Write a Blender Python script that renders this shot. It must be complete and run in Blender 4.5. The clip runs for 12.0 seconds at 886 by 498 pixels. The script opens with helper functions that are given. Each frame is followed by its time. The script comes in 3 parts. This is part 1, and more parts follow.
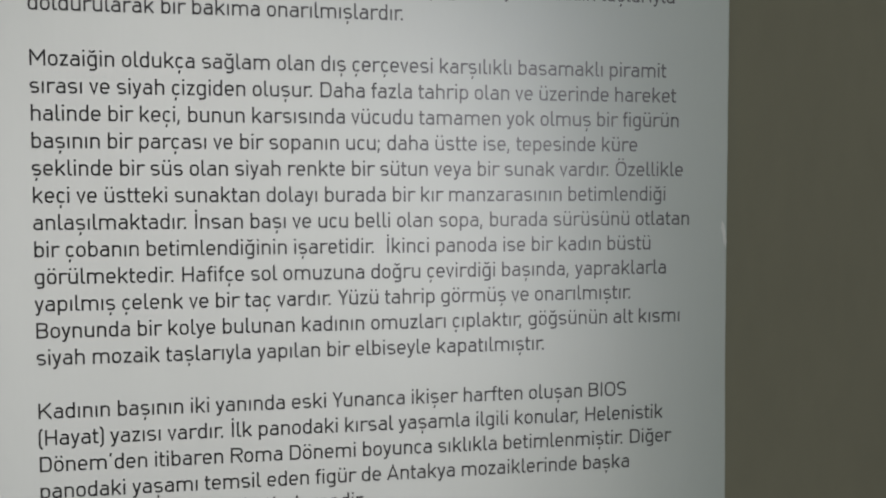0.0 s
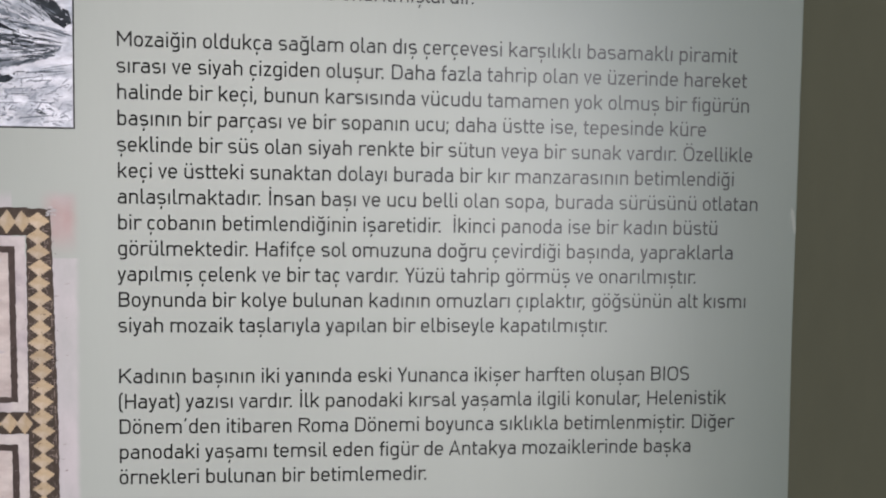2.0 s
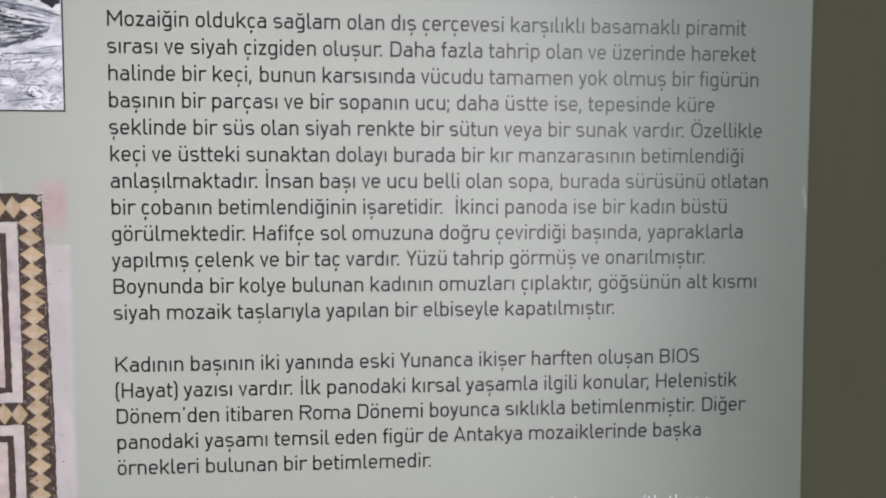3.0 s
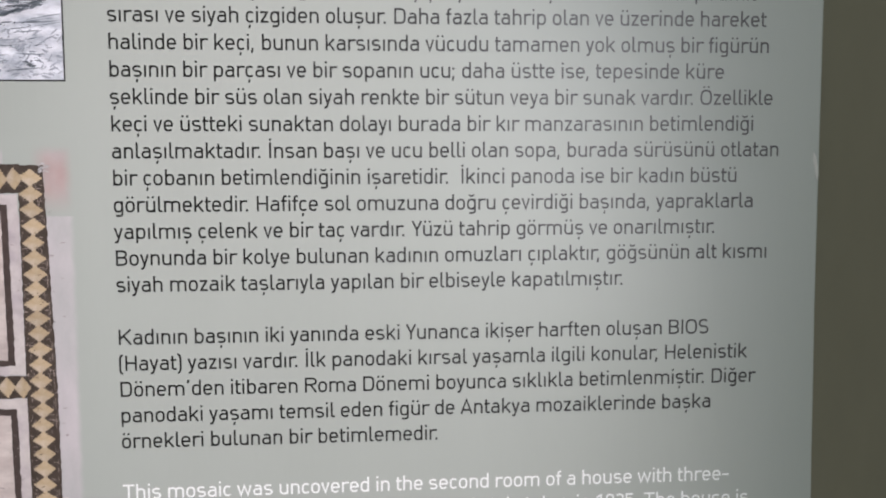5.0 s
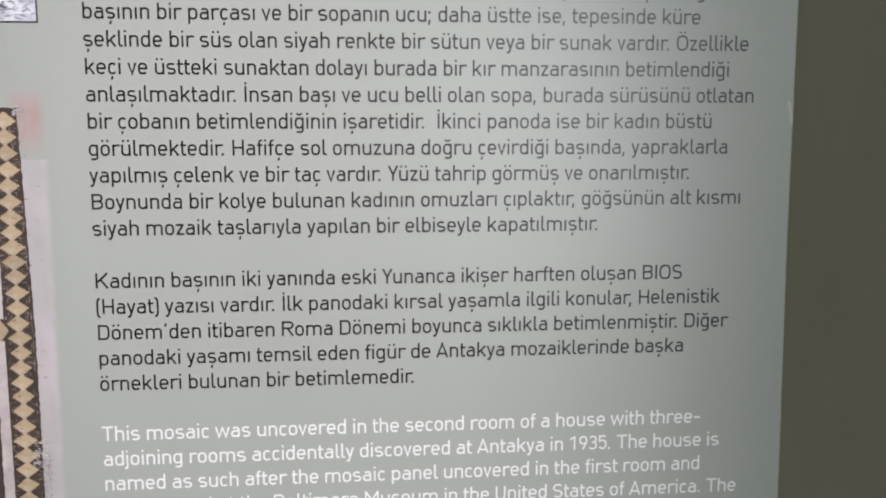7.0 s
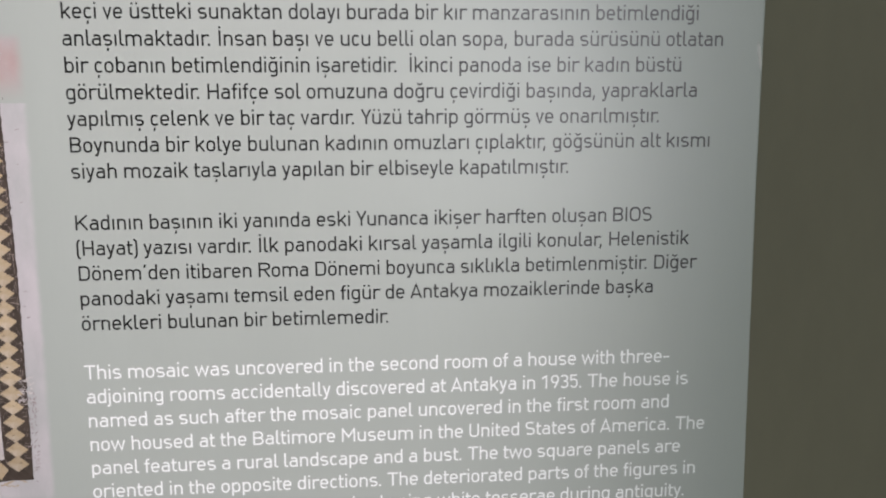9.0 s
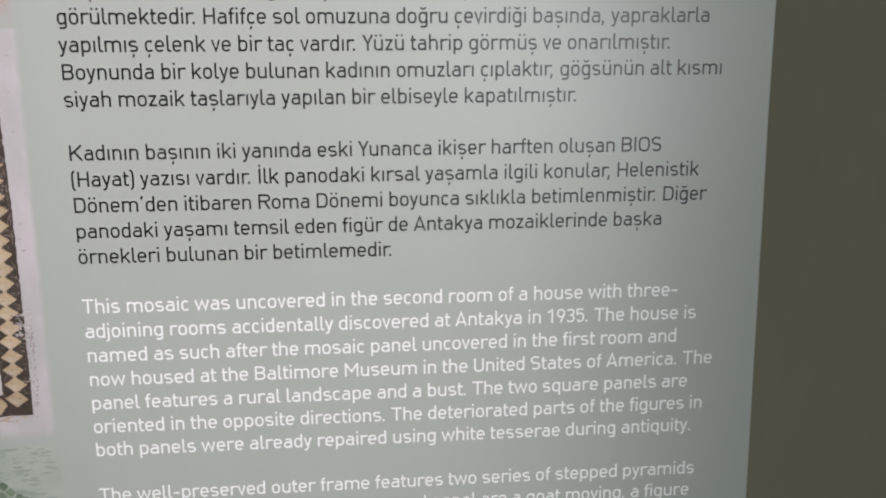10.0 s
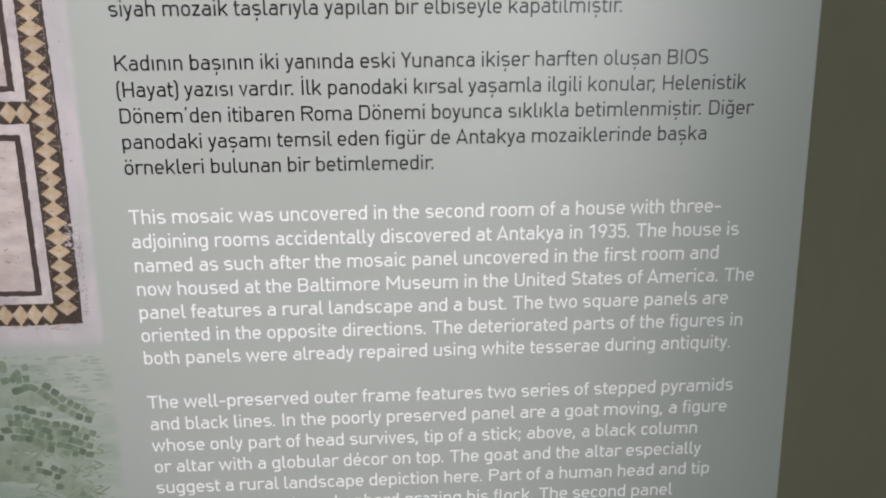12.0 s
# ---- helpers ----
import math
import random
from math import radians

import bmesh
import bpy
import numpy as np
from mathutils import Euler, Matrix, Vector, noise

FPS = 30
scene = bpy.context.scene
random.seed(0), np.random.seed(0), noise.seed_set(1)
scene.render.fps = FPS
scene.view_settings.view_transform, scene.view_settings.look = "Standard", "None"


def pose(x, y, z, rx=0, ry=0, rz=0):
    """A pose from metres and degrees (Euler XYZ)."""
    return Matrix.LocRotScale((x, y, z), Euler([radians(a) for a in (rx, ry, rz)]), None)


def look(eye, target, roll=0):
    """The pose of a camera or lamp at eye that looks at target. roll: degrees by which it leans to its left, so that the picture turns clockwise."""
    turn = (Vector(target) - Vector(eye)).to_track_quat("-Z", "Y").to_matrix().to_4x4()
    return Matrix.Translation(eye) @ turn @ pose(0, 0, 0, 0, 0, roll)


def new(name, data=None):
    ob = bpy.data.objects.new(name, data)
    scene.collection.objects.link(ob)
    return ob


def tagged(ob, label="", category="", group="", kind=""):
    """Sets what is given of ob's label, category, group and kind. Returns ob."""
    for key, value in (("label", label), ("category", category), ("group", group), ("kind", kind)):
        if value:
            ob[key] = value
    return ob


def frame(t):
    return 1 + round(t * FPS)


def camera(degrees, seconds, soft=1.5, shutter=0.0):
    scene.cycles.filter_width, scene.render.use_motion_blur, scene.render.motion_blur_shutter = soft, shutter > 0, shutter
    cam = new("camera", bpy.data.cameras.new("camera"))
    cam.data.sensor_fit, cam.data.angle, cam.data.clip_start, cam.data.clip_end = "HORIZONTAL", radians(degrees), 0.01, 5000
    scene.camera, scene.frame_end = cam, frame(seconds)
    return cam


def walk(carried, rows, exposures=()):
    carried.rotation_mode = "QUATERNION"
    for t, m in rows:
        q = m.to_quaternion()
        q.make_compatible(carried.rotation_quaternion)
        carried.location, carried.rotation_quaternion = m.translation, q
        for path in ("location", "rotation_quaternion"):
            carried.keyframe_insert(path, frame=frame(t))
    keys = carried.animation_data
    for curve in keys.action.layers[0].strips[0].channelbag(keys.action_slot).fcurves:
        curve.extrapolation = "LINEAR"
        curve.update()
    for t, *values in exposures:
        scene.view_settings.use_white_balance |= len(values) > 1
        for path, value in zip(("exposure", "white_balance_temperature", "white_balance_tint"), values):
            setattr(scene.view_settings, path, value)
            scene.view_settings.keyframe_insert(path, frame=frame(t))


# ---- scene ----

# ---- camera and walk ----
cam = camera(50.0, 12.0, soft=2.0)

# seconds, eye x y z, yaw to the left, pitch up, lean to the left
PATH = [
    (0.0, 0.1067, -0.4426, 1.3969, -9.92, -2.98, -0.19),
    (0.2, 0.1109, -0.4438, 1.3941, -9.43, -2.80, 0.16),
    (0.3, 0.1110, -0.4475, 1.3952, -8.93, -2.76, 0.30),
    (0.5, 0.1117, -0.4538, 1.3937, -7.73, -1.87, 0.52),
    (0.8, 0.1105, -0.4589, 1.3941, -6.84, -1.83, 0.90),
    (1.0, 0.1082, -0.4617, 1.3929, -5.95, -2.00, 1.48),
    (1.2, 0.1087, -0.4602, 1.3946, -6.06, -2.81, 1.45),
    (1.5, 0.1084, -0.4563, 1.3944, -6.14, -3.19, 1.11),
    (2.0, 0.1096, -0.4518, 1.3915, -5.43, -3.45, 0.78),
    (2.5, 0.1075, -0.4466, 1.3898, -5.70, -3.65, 0.79),
    (3.0, 0.1111, -0.4406, 1.3886, -5.24, -4.26, 0.08),
    (5.0, 0.1117, -0.4357, 1.3810, -4.87, -5.11, -0.23),
    (5.5, 0.1141, -0.4352, 1.3792, -4.91, -5.67, -0.12),
    (6.0, 0.1150, -0.4364, 1.3783, -4.99, -6.17, 0.00),
    (6.5, 0.1163, -0.4378, 1.3759, -5.39, -6.94, -0.13),
    (8.5, 0.1238, -0.4478, 1.3707, -5.87, -8.88, 0.26),
    (9.0, 0.1308, -0.4509, 1.3646, -5.32, -9.61, -0.19),
    (9.5, 0.1301, -0.4471, 1.3598, -5.67, -10.87, -0.03),
    (10.0, 0.1290, -0.4422, 1.3544, -5.38, -12.65, -0.28),
    (10.5, 0.1282, -0.4391, 1.3470, -4.95, -13.04, -0.62),
    (11.0, 0.1237, -0.4418, 1.3444, -4.48, -13.53, -0.06),
    (11.5, 0.1244, -0.4439, 1.3436, -3.50, -14.73, -0.11),
    (12.0, 0.1238, -0.4456, 1.3418, -3.39, -16.19, -0.37),
]


def aim(x, y, z, yaw, pitch, lean):
    a, b = radians(yaw), radians(pitch)
    way = Vector((-math.sin(a) * math.cos(b), math.cos(a) * math.cos(b), math.sin(b)))
    eye = Vector((x, y, z))
    return look(eye, eye + way, lean)


walk(cam, [(row[0], aim(*row[1:])) for row in PATH], exposures=[(0.0, 0.0), (9.0, 0.0), (10.5, -0.05), (12.0, -0.03)])

# ---- light ----
world = bpy.data.worlds.new("sky")
scene.world = world
world.use_nodes = True
sky = world.node_tree.nodes.new("ShaderNodeTexSky")
sky.sky_type, sky.sun_disc = "NISHITA", False
sky.sun_elevation, sky.sun_rotation = radians(38), radians(160)
world.node_tree.links.new(sky.outputs[0], world.node_tree.nodes["Background"].inputs[0])
world.node_tree.nodes["Background"].inputs[1].default_value = 0.1


def spot(name, eye, target, watts, cone, blend, radius, colour):
    data = bpy.data.lights.new(name, "SPOT")
    data.energy, data.spot_size, data.spot_blend, data.shadow_soft_size, data.color = watts, radians(cone), blend, radius, colour
    ob = new(name, data)
    ob.matrix_world = look(eye, target)
    return ob


def area(name, eye, target, watts, width, height, colour):
    data = bpy.data.lights.new(name, "AREA")
    data.shape, data.size, data.size_y, data.energy, data.color = "RECTANGLE", width, height, watts, colour
    ob = new(name, data)
    ob.matrix_world = look(eye, target)
    return ob


# gallery spotlight that is trained on the panel's column of writing
SPOT_EYE, SPOT_AT = (-0.1, -1.1, 2.75), (0.068, 0.0, 1.278)
spot("spotlight_beam", SPOT_EYE, SPOT_AT, 186, 15.8, 1.0, 0.04, (1.0, 0.852, 0.928))
# daylight in the window opening, behind the visitor
area("window_daylight", (1.14, -3.95, 1.75), (1.14, 0.0, 1.75), 52, 0.7, 1.9, (0.905, 0.912, 0.985))
# unseen fill lamp under the ceiling, added to raise the ambient light
area("ceiling_fill", (-0.9, -1.6, 2.93), (-0.9, -1.6, 0.0), 5, 1.2, 0.3, (1.0, 0.99, 0.88))

# ---- materials ----
def srgb(r, g, b):
    def one(v):
        v = v / 255
        return v / 12.92 if v <= 0.04045 else ((v + 0.055) / 1.055) ** 2.4
    return (one(r), one(g), one(b), 1.0)


def mixed(nodes, links, kind, fac, a, b):
    mix = nodes.new("ShaderNodeMix")
    mix.data_type, mix.blend_type = "RGBA", kind
    for socket, value in ((mix.inputs[0], fac), (mix.inputs[6], a), (mix.inputs[7], b)):
        if isinstance(value, bpy.types.NodeSocket):
            links.new(value, socket)
        else:
            socket.default_value = value
    return mix.outputs[2]


def surface(name, colour, rough=0.5, vary=0.12, scale=8.0, fine=300.0, bump=0.05, metal=0.0, island=0.0, object_random=0.0,
            tint=None, tint_scale=3.0, specular=0.5, stretch=(1, 1, 1)):
    """A plain surface with mottling at two scales, fine relief and, where asked, a colour of its own for each piece."""
    mat = bpy.data.materials.new(name)
    mat.use_nodes = True
    nodes, links = mat.node_tree.nodes, mat.node_tree.links
    shader = nodes["Principled BSDF"]
    shader.inputs["Metallic"].default_value = metal
    shader.inputs["Specular IOR Level"].default_value = specular
    where = nodes.new("ShaderNodeTexCoord").outputs["Object"]
    mapping = nodes.new("ShaderNodeMapping")
    mapping.inputs["Scale"].default_value = stretch
    links.new(where, mapping.inputs[0])
    where = mapping.outputs[0]
    big, small = nodes.new("ShaderNodeTexNoise"), nodes.new("ShaderNodeTexNoise")
    big.inputs["Scale"].default_value, big.inputs["Detail"].default_value = scale, 5
    small.inputs["Scale"].default_value, small.inputs["Detail"].default_value = fine, 3
    for n in (big, small):
        links.new(where, n.inputs["Vector"])
    base = colour
    if tint:
        patch = nodes.new("ShaderNodeTexNoise")
        patch.inputs["Scale"].default_value, patch.inputs["Detail"].default_value = tint_scale, 4
        links.new(where, patch.inputs["Vector"])
        ramp = nodes.new("ShaderNodeValToRGB")
        ramp.color_ramp.elements[0].position, ramp.color_ramp.elements[1].position = 0.42, 0.62
        links.new(patch.outputs[0], ramp.inputs[0])
        base = mixed(nodes, links, "MIX", ramp.outputs[0], colour, tint)
    grey = nodes.new("ShaderNodeMapRange")
    grey.inputs["To Min"].default_value, grey.inputs["To Max"].default_value = 1 - vary, 1 + vary
    both = nodes.new("ShaderNodeMath")
    both.operation = "MULTIPLY_ADD"
    links.new(small.outputs[0], both.inputs[0])
    both.inputs[1].default_value = 0.35
    links.new(big.outputs[0], both.inputs[2])
    grey.inputs["From Min"].default_value, grey.inputs["From Max"].default_value = 0.35, 1.0
    links.new(both.outputs[0], grey.inputs[0])
    value = grey.outputs[0]
    for socket, amount in ((("geo", "Random Per Island"), island), (("obj", "Random"), object_random)):
        if amount:
            source = nodes.new("ShaderNodeNewGeometry") if socket[0] == "geo" else nodes.new("ShaderNodeObjectInfo")
            spread = nodes.new("ShaderNodeMapRange")
            spread.inputs["To Min"].default_value, spread.inputs["To Max"].default_value = 1 - amount, 1 + amount
            links.new(source.outputs[socket[1]], spread.inputs[0])
            times = nodes.new("ShaderNodeMath")
            times.operation = "MULTIPLY"
            links.new(value, times.inputs[0])
            links.new(spread.outputs[0], times.inputs[1])
            value = times.outputs[0]
    links.new(mixed(nodes, links, "MULTIPLY", 1.0, base, value), shader.inputs["Base Color"])
    polish = nodes.new("ShaderNodeMapRange")
    polish.inputs["To Min"].default_value, polish.inputs["To Max"].default_value = rough - 0.04, rough + 0.04
    links.new(big.outputs[0], polish.inputs[0])
    links.new(polish.outputs[0], shader.inputs["Roughness"])
    if bump:
        relief = nodes.new("ShaderNodeBump")
        relief.inputs["Strength"].default_value, relief.inputs["Distance"].default_value = bump, 0.001
        links.new(small.outputs[0], relief.inputs["Height"])
        links.new(relief.outputs[0], shader.inputs["Normal"])
    return mat


GLOSS = 0.32
SHEET = srgb(166, 176, 168)
# upright streaks in its colour and gloss stand in for bands of sheen
M_PANEL = surface("panel_print", SHEET, GLOSS, 0.03, 22, 500, 0.004, stretch=(1, 1, 0.12))
M_INK = surface("dark_ink", srgb(29, 31, 30), GLOSS, 0.08, 60, 600, 0.004)
M_WHITE = surface("white_ink", srgb(238, 245, 241), GLOSS, 0.03, 60, 600, 0.004)
M_WALL = surface("wall_paint", srgb(111, 111, 91), 0.75, 0.14, 7, 90, 0.08, stretch=(1, 1, 0.35))
M_PLASTER = surface("gallery_plaster", srgb(176, 172, 160), 0.8, 0.06, 2, 60, 0.1)
M_CEILING = surface("ceiling_paint", srgb(196, 194, 186), 0.85, 0.05, 2, 60, 0.1)
M_FLOOR = surface("floor_stone", srgb(120, 114, 104), 0.35, 0.12, 3, 40, 0.05)
M_SCUFF = surface("bare_core", srgb(200, 205, 198), 0.6, 0.1, 300, 900, 0.3)
M_BROWN = surface("dark_tesserae", srgb(70, 63, 56), GLOSS, 0.4, 260, 1200, 0.01)
M_TAN = surface("tan_tesserae", srgb(178, 162, 130), GLOSS, 0.16, 350, 1400, 0.01, object_random=0.12, tint=srgb(180, 170, 150), tint_scale=120)
M_CREAM = surface("cream_tesserae", srgb(196, 193, 188), GLOSS, 0.16, 200, 1500, 0.01, tint=srgb(176, 171, 172), tint_scale=60)
M_FIELD = surface("stained_field", srgb(200, 194, 187), GLOSS, 0.16, 120, 900, 0.01, tint=srgb(180, 172, 166), tint_scale=70, stretch=(0.6, 1, 1.6))
M_LINE = surface("dark_line", srgb(74, 66, 62), GLOSS, 0.35, 220, 1300, 0.01)
M_GREENTILE = surface("green_tesserae", srgb(110, 127, 108), GLOSS, 0.25, 260, 900, 0.01, object_random=0.2)
M_FADED = surface("faded_green", srgb(138, 154, 134), GLOSS, 0.2, 120, 700, 0.01, tint=srgb(156, 169, 155), tint_scale=55)
M_FRAME = surface("window_frame_paint", srgb(210, 208, 200), 0.5, 0.05, 6, 80, 0.05)
M_METAL = surface("lamp_metal", srgb(40, 40, 42), 0.4, 0.1, 20, 200, 0.02, metal=0.6)

# ---- building helpers ----
def mesh_object(name, verts, faces, material, parent=None, label=""):
    data = bpy.data.meshes.new(name)
    data.from_pydata(verts, [], faces)
    data.materials.append(material)
    data.update()
    ob = new(name, data)
    if parent:
        ob.parent = parent
    if label:
        tagged(ob, label)
    return ob


def part(name, bm, material, parent=None, label=""):
    """Links a bmesh as one mesh object under a thing."""
    bmesh.ops.recalc_face_normals(bm, faces=bm.faces)
    data = bpy.data.meshes.new(name)
    bm.to_mesh(data)
    bm.free()
    data.materials.append(material)
    ob = new(name, data)
    if parent:
        ob.parent = parent
    if label:
        tagged(ob, label)
    return ob


def box(x0, x1, y0, y1, z0, z1, bevel=0.0, segments=2):
    bm = bmesh.new()
    bmesh.ops.create_cube(bm, size=1.0, matrix=Matrix.LocRotScale(((x0 + x1) / 2, (y0 + y1) / 2, (z0 + z1) / 2), None, (x1 - x0, y1 - y0, z1 - z0)))
    if bevel:
        bmesh.ops.bevel(bm, geom=bm.edges[:], offset=bevel, segments=segments, profile=0.5, affect="EDGES")
    return bm


def holder(name, label, category, kind=""):
    return tagged(new(name), label, category, kind=kind)


# ---- the gallery ----
ROOM = (-3.2, 3.4, -4.0, 0.012, 0.0, 3.0)
X0, X1, Y0, Y1, Z0, Z1 = ROOM
tagged(part("floor", box(X0, X1, Y0, Y1, -0.1, 0.0), M_FLOOR), "dull grey-brown stone gallery floor", "floor", kind="structure")
tagged(part("ceiling", box(X0, X1, Y0, Y1, Z1, Z1 + 0.1), M_CEILING), "pale painted gallery ceiling", "ceiling", kind="structure")
tagged(part("wall_north", box(X0 - 0.15, X1 + 0.15, Y1, Y1 + 0.2, -0.1, Z1 + 0.1), M_WALL), "dark taupe painted wall behind the information panel", "wall", kind="structure")
tagged(part("wall_west", box(X0 - 0.15, X0, Y0, Y1, -0.1, Z1 + 0.1), M_PLASTER), "plain pale gallery wall", "wall", kind="structure")
tagged(part("wall_east", box(X1, X1 + 0.15, Y0, Y1, -0.1, Z1 + 0.1), M_PLASTER), "plain pale gallery wall", "wall", kind="structure")

# back wall with a tall window opening
WX0, WX1, WZ0, WZ1 = 0.74, 1.54, 0.75, 2.75


def back_wall():
    bm = bmesh.new()
    for x0, x1, z0, z1 in ((X0 - 0.15, WX0, -0.1, Z1 + 0.1), (WX1, X1 + 0.15, -0.1, Z1 + 0.1), (WX0, WX1, -0.1, WZ0), (WX0, WX1, WZ1, Z1 + 0.1)):
        bmesh.ops.create_cube(bm, size=1.0, matrix=Matrix.LocRotScale(((x0 + x1) / 2, Y0 - 0.1, (z0 + z1) / 2), None, (x1 - x0, 0.2, z1 - z0)))
    return bm


tagged(part("wall_south", back_wall(), M_PLASTER), "plain pale gallery wall with a tall window", "wall", kind="structure")
window = holder("window_1", "tall plain window with a pale painted frame", "window", kind="structure")
for x0, x1, z0, z1 in ((WX0, WX0 + 0.05, WZ0, WZ1), (WX1 - 0.05, WX1, WZ0, WZ1), (WX0 + 0.05, WX1 - 0.05, WZ0, WZ0 + 0.05), (WX0 + 0.05, WX1 - 0.05, WZ1 - 0.05, WZ1)):
    part("window_frame", box(x0, x1, Y0 - 0.12, Y0 - 0.06, z0, z1, 0.004), M_FRAME, window)

# ---- the information panel ----
# Its face lies at y = 0 and looks towards -y; x runs along the lines of writing.
LEFT, RIGHT, BOTTOM, TOP = -0.40, 0.3282, 0.72, 1.86
panel = holder("information_panel", "grey-green printed museum information panel with worn edge, on a taupe wall", "information panel")


def right_edge(z):
    """The board's side, run out a little towards the foot to fit the camera's view."""
    return RIGHT + 0.0028 * min(1.0, max(0.0, (1.32 - z) / 0.25))


def board():
    """A thin board with a slightly uneven, rounded right side."""
    bm = bmesh.new()
    count = 120
    rows = []
    for i in range(count + 1):
        z = BOTTOM + (TOP - BOTTOM) * i / count
        x = right_edge(z) + 0.00012 * noise.noise((0, 0, z * 60))
        rows.append([bm.verts.new(p) for p in ((LEFT, 0.012, z), (LEFT, 0.0, z), (x - 0.0008, 0.0, z), (x - 0.0002, 0.0003, z), (x, 0.001, z), (x, 0.012, z))])
    for a, b in zip(rows, rows[1:]):
        for k in range(6):
            bm.faces.new((a[k], a[(k + 1) % 6], b[(k + 1) % 6], b[k]))
    bm.faces.new(rows[0])
    bm.faces.new(rows[-1])
    return bm


part("board", board(), M_PANEL, panel)


def layer(n):
    """The height of a printed layer over the board's face."""
    return -0.00006 * n


def flat(name, points, material, parent, n, label=""):
    """A printed shape: an outline in the panel's plane, with the thickness of its ink."""
    verts = [(x, layer(n), z) for x, z in points]
    area2 = sum(a[0] * b[1] - b[0] * a[1] for a, b in zip(points, points[1:] + points[:1]))
    face = list(range(len(verts)))
    return mesh_object(name, verts, [face if area2 > 0 else face[::-1]], material, parent, label)


def wobbly(points, amount, step, seed):
    """Subdivides an outline and makes its edges as uneven as a hand-laid mosaic."""
    out = []
    for (xa, za), (xb, zb) in zip(points, points[1:] + points[:1]):
        long = math.hypot(xb - xa, zb - za)
        count = max(1, int(long / step))
        for i in range(count):
            f = i / count
            x, z = xa + (xb - xa) * f, za + (zb - za) * f
            out.append((x + amount * noise.noise((x * 400, seed, z * 400)), z + amount * noise.noise((x * 400, seed + 9, z * 400))))
    return out


# ---- lettering ----
PITCH, FIRST = 0.012, 1.492
# the narrow technical sans-serif of the panel: advance widths in hundredths of a millimetre
WIDTH = {" ": 224, "(": 253, ")": 253, ",": 225, "-": 396, ".": 237, "1": 482, "3": 482, "5": 482, "9": 482, ";": 218, "A": 600, "B": 605, "D": 618,
         "H": 624, "I": 236, "K": 656, "M": 776, "O": 640, "P": 590, "R": 624, "S": 552, "T": 548, "U": 605, "Y": 510, "a": 503, "b": 510, "c": 433,
         "d": 505, "e": 497, "f": 289, "g": 511, "h": 524, "i": 213, "j": 197, "k": 502, "l": 263, "m": 837, "n": 518, "o": 497, "p": 516, "q": 512,
         "r": 387, "s": 472, "t": 300, "u": 525, "v": 419, "w": 703, "x": 441, "y": 417, "z": 426, "ı": 226, "’": 239}
# side bearings, left and right, by the kind of stroke that ends the letter there
BEARING_LEFT = {"HBDMIKPRUbhiklmnpru": 60, "acdegoqO": 42, "sSz1359": 36, "vwyxYAT": 10, "tfj": 22}
BEARING_RIGHT = {"HMIUhimnudgqa": 57, "bopeDOB": 43, "sScz1359": 33, "vwykKxYATrRtflP": 14}
KERN = {"r.": -88, "r,": -82, "Yu": -36}
PLAIN = {"ğ": "g", "ş": "s", "ç": "c", "ö": "o", "ü": "u", "é": "e", "İ": "I", "Ö": "O", "ı": "i"}
DARK_LINES = [
    "panodaki figürlerin bozulan kısımları antik çağda beyaz mozaik taşlarıyla",
    "doldurularak bir bakıma onarılmışlardır.",
    "",
    "Mozaiğin oldukça sağlam olan dış çerçevesi karşılıklı basamaklı piramit",
    "sırası ve siyah çizgiden oluşur. Daha fazla tahrip olan ve üzerinde hareket",
    "halinde bir keçi, bunun karsısında vücudu tamamen yok olmuş bir figürün",
    "başının bir parçası ve bir sopanın ucu; daha üstte ise, tepesinde küre",
    "şeklinde bir süs olan siyah renkte bir sütun veya bir sunak vardır. Özellikle",
    "keçi ve üstteki sunaktan dolayı burada bir kır manzarasının betimlendiği",
    "anlaşılmaktadır. İnsan başı ve ucu belli olan sopa, burada sürüsünü otlatan",
    "bir çobanın betimlendiğinin işaretidir.  İkinci panoda ise bir kadın büstü",
    "görülmektedir. Hafifçe sol omuzuna doğru çevirdiği başında, yapraklarla",
    "yapılmış çelenk ve bir taç vardır. Yüzü tahrip görmüş ve onarılmıştır.",
    "Boynunda bir kolye bulunan kadının omuzları çıplaktır, göğsünün alt kısmı",
    "siyah mozaik taşlarıyla yapılan bir elbiseyle kapatılmıştır.",
    "",
    "Kadının başının iki yanında eski Yunanca ikişer harften oluşan BIOS",
    "(Hayat) yazısı vardır. İlk panodaki kırsal yaşamla ilgili konular, Helenistik",
    "Dönem’den itibaren Roma Dönemi boyunca sıklıkla betimlenmiştir. Diğer",
    "panodaki yaşamı temsil eden figür de Antakya mozaiklerinde başka",
    "örnekleri bulunan bir betimlemedir.",
]
WHITE_LINES = [
    "This mosaic was uncovered in the second room of a house with three-",
    "adjoining rooms accidentally discovered at Antakya in 1935. The house is",
    "named as such after the mosaic panel uncovered in the first room and",
    "now housed at the Baltimore Museum in the United States of America. The",
    "panel features a rural landscape and a bust. The two square panels are",
    "oriented in the opposite directions. The deteriorated parts of the figures in",
    "both panels were already repaired using white tesserae during antiquity.",
    "",
    "The well-preserved outer frame features two series of stepped pyramids",
    "and black lines. In the poorly preserved panel are a goat moving, a figure",
    "whose only part of head survives, tip of a stick; above, a black column",
    "or altar with a globular décor on top. The goat and the altar especially",
    "suggest a rural landscape depiction here. Part of a human head and tip",
    "of a stick belong to a shepherd grazing his flock. The second panel",
]

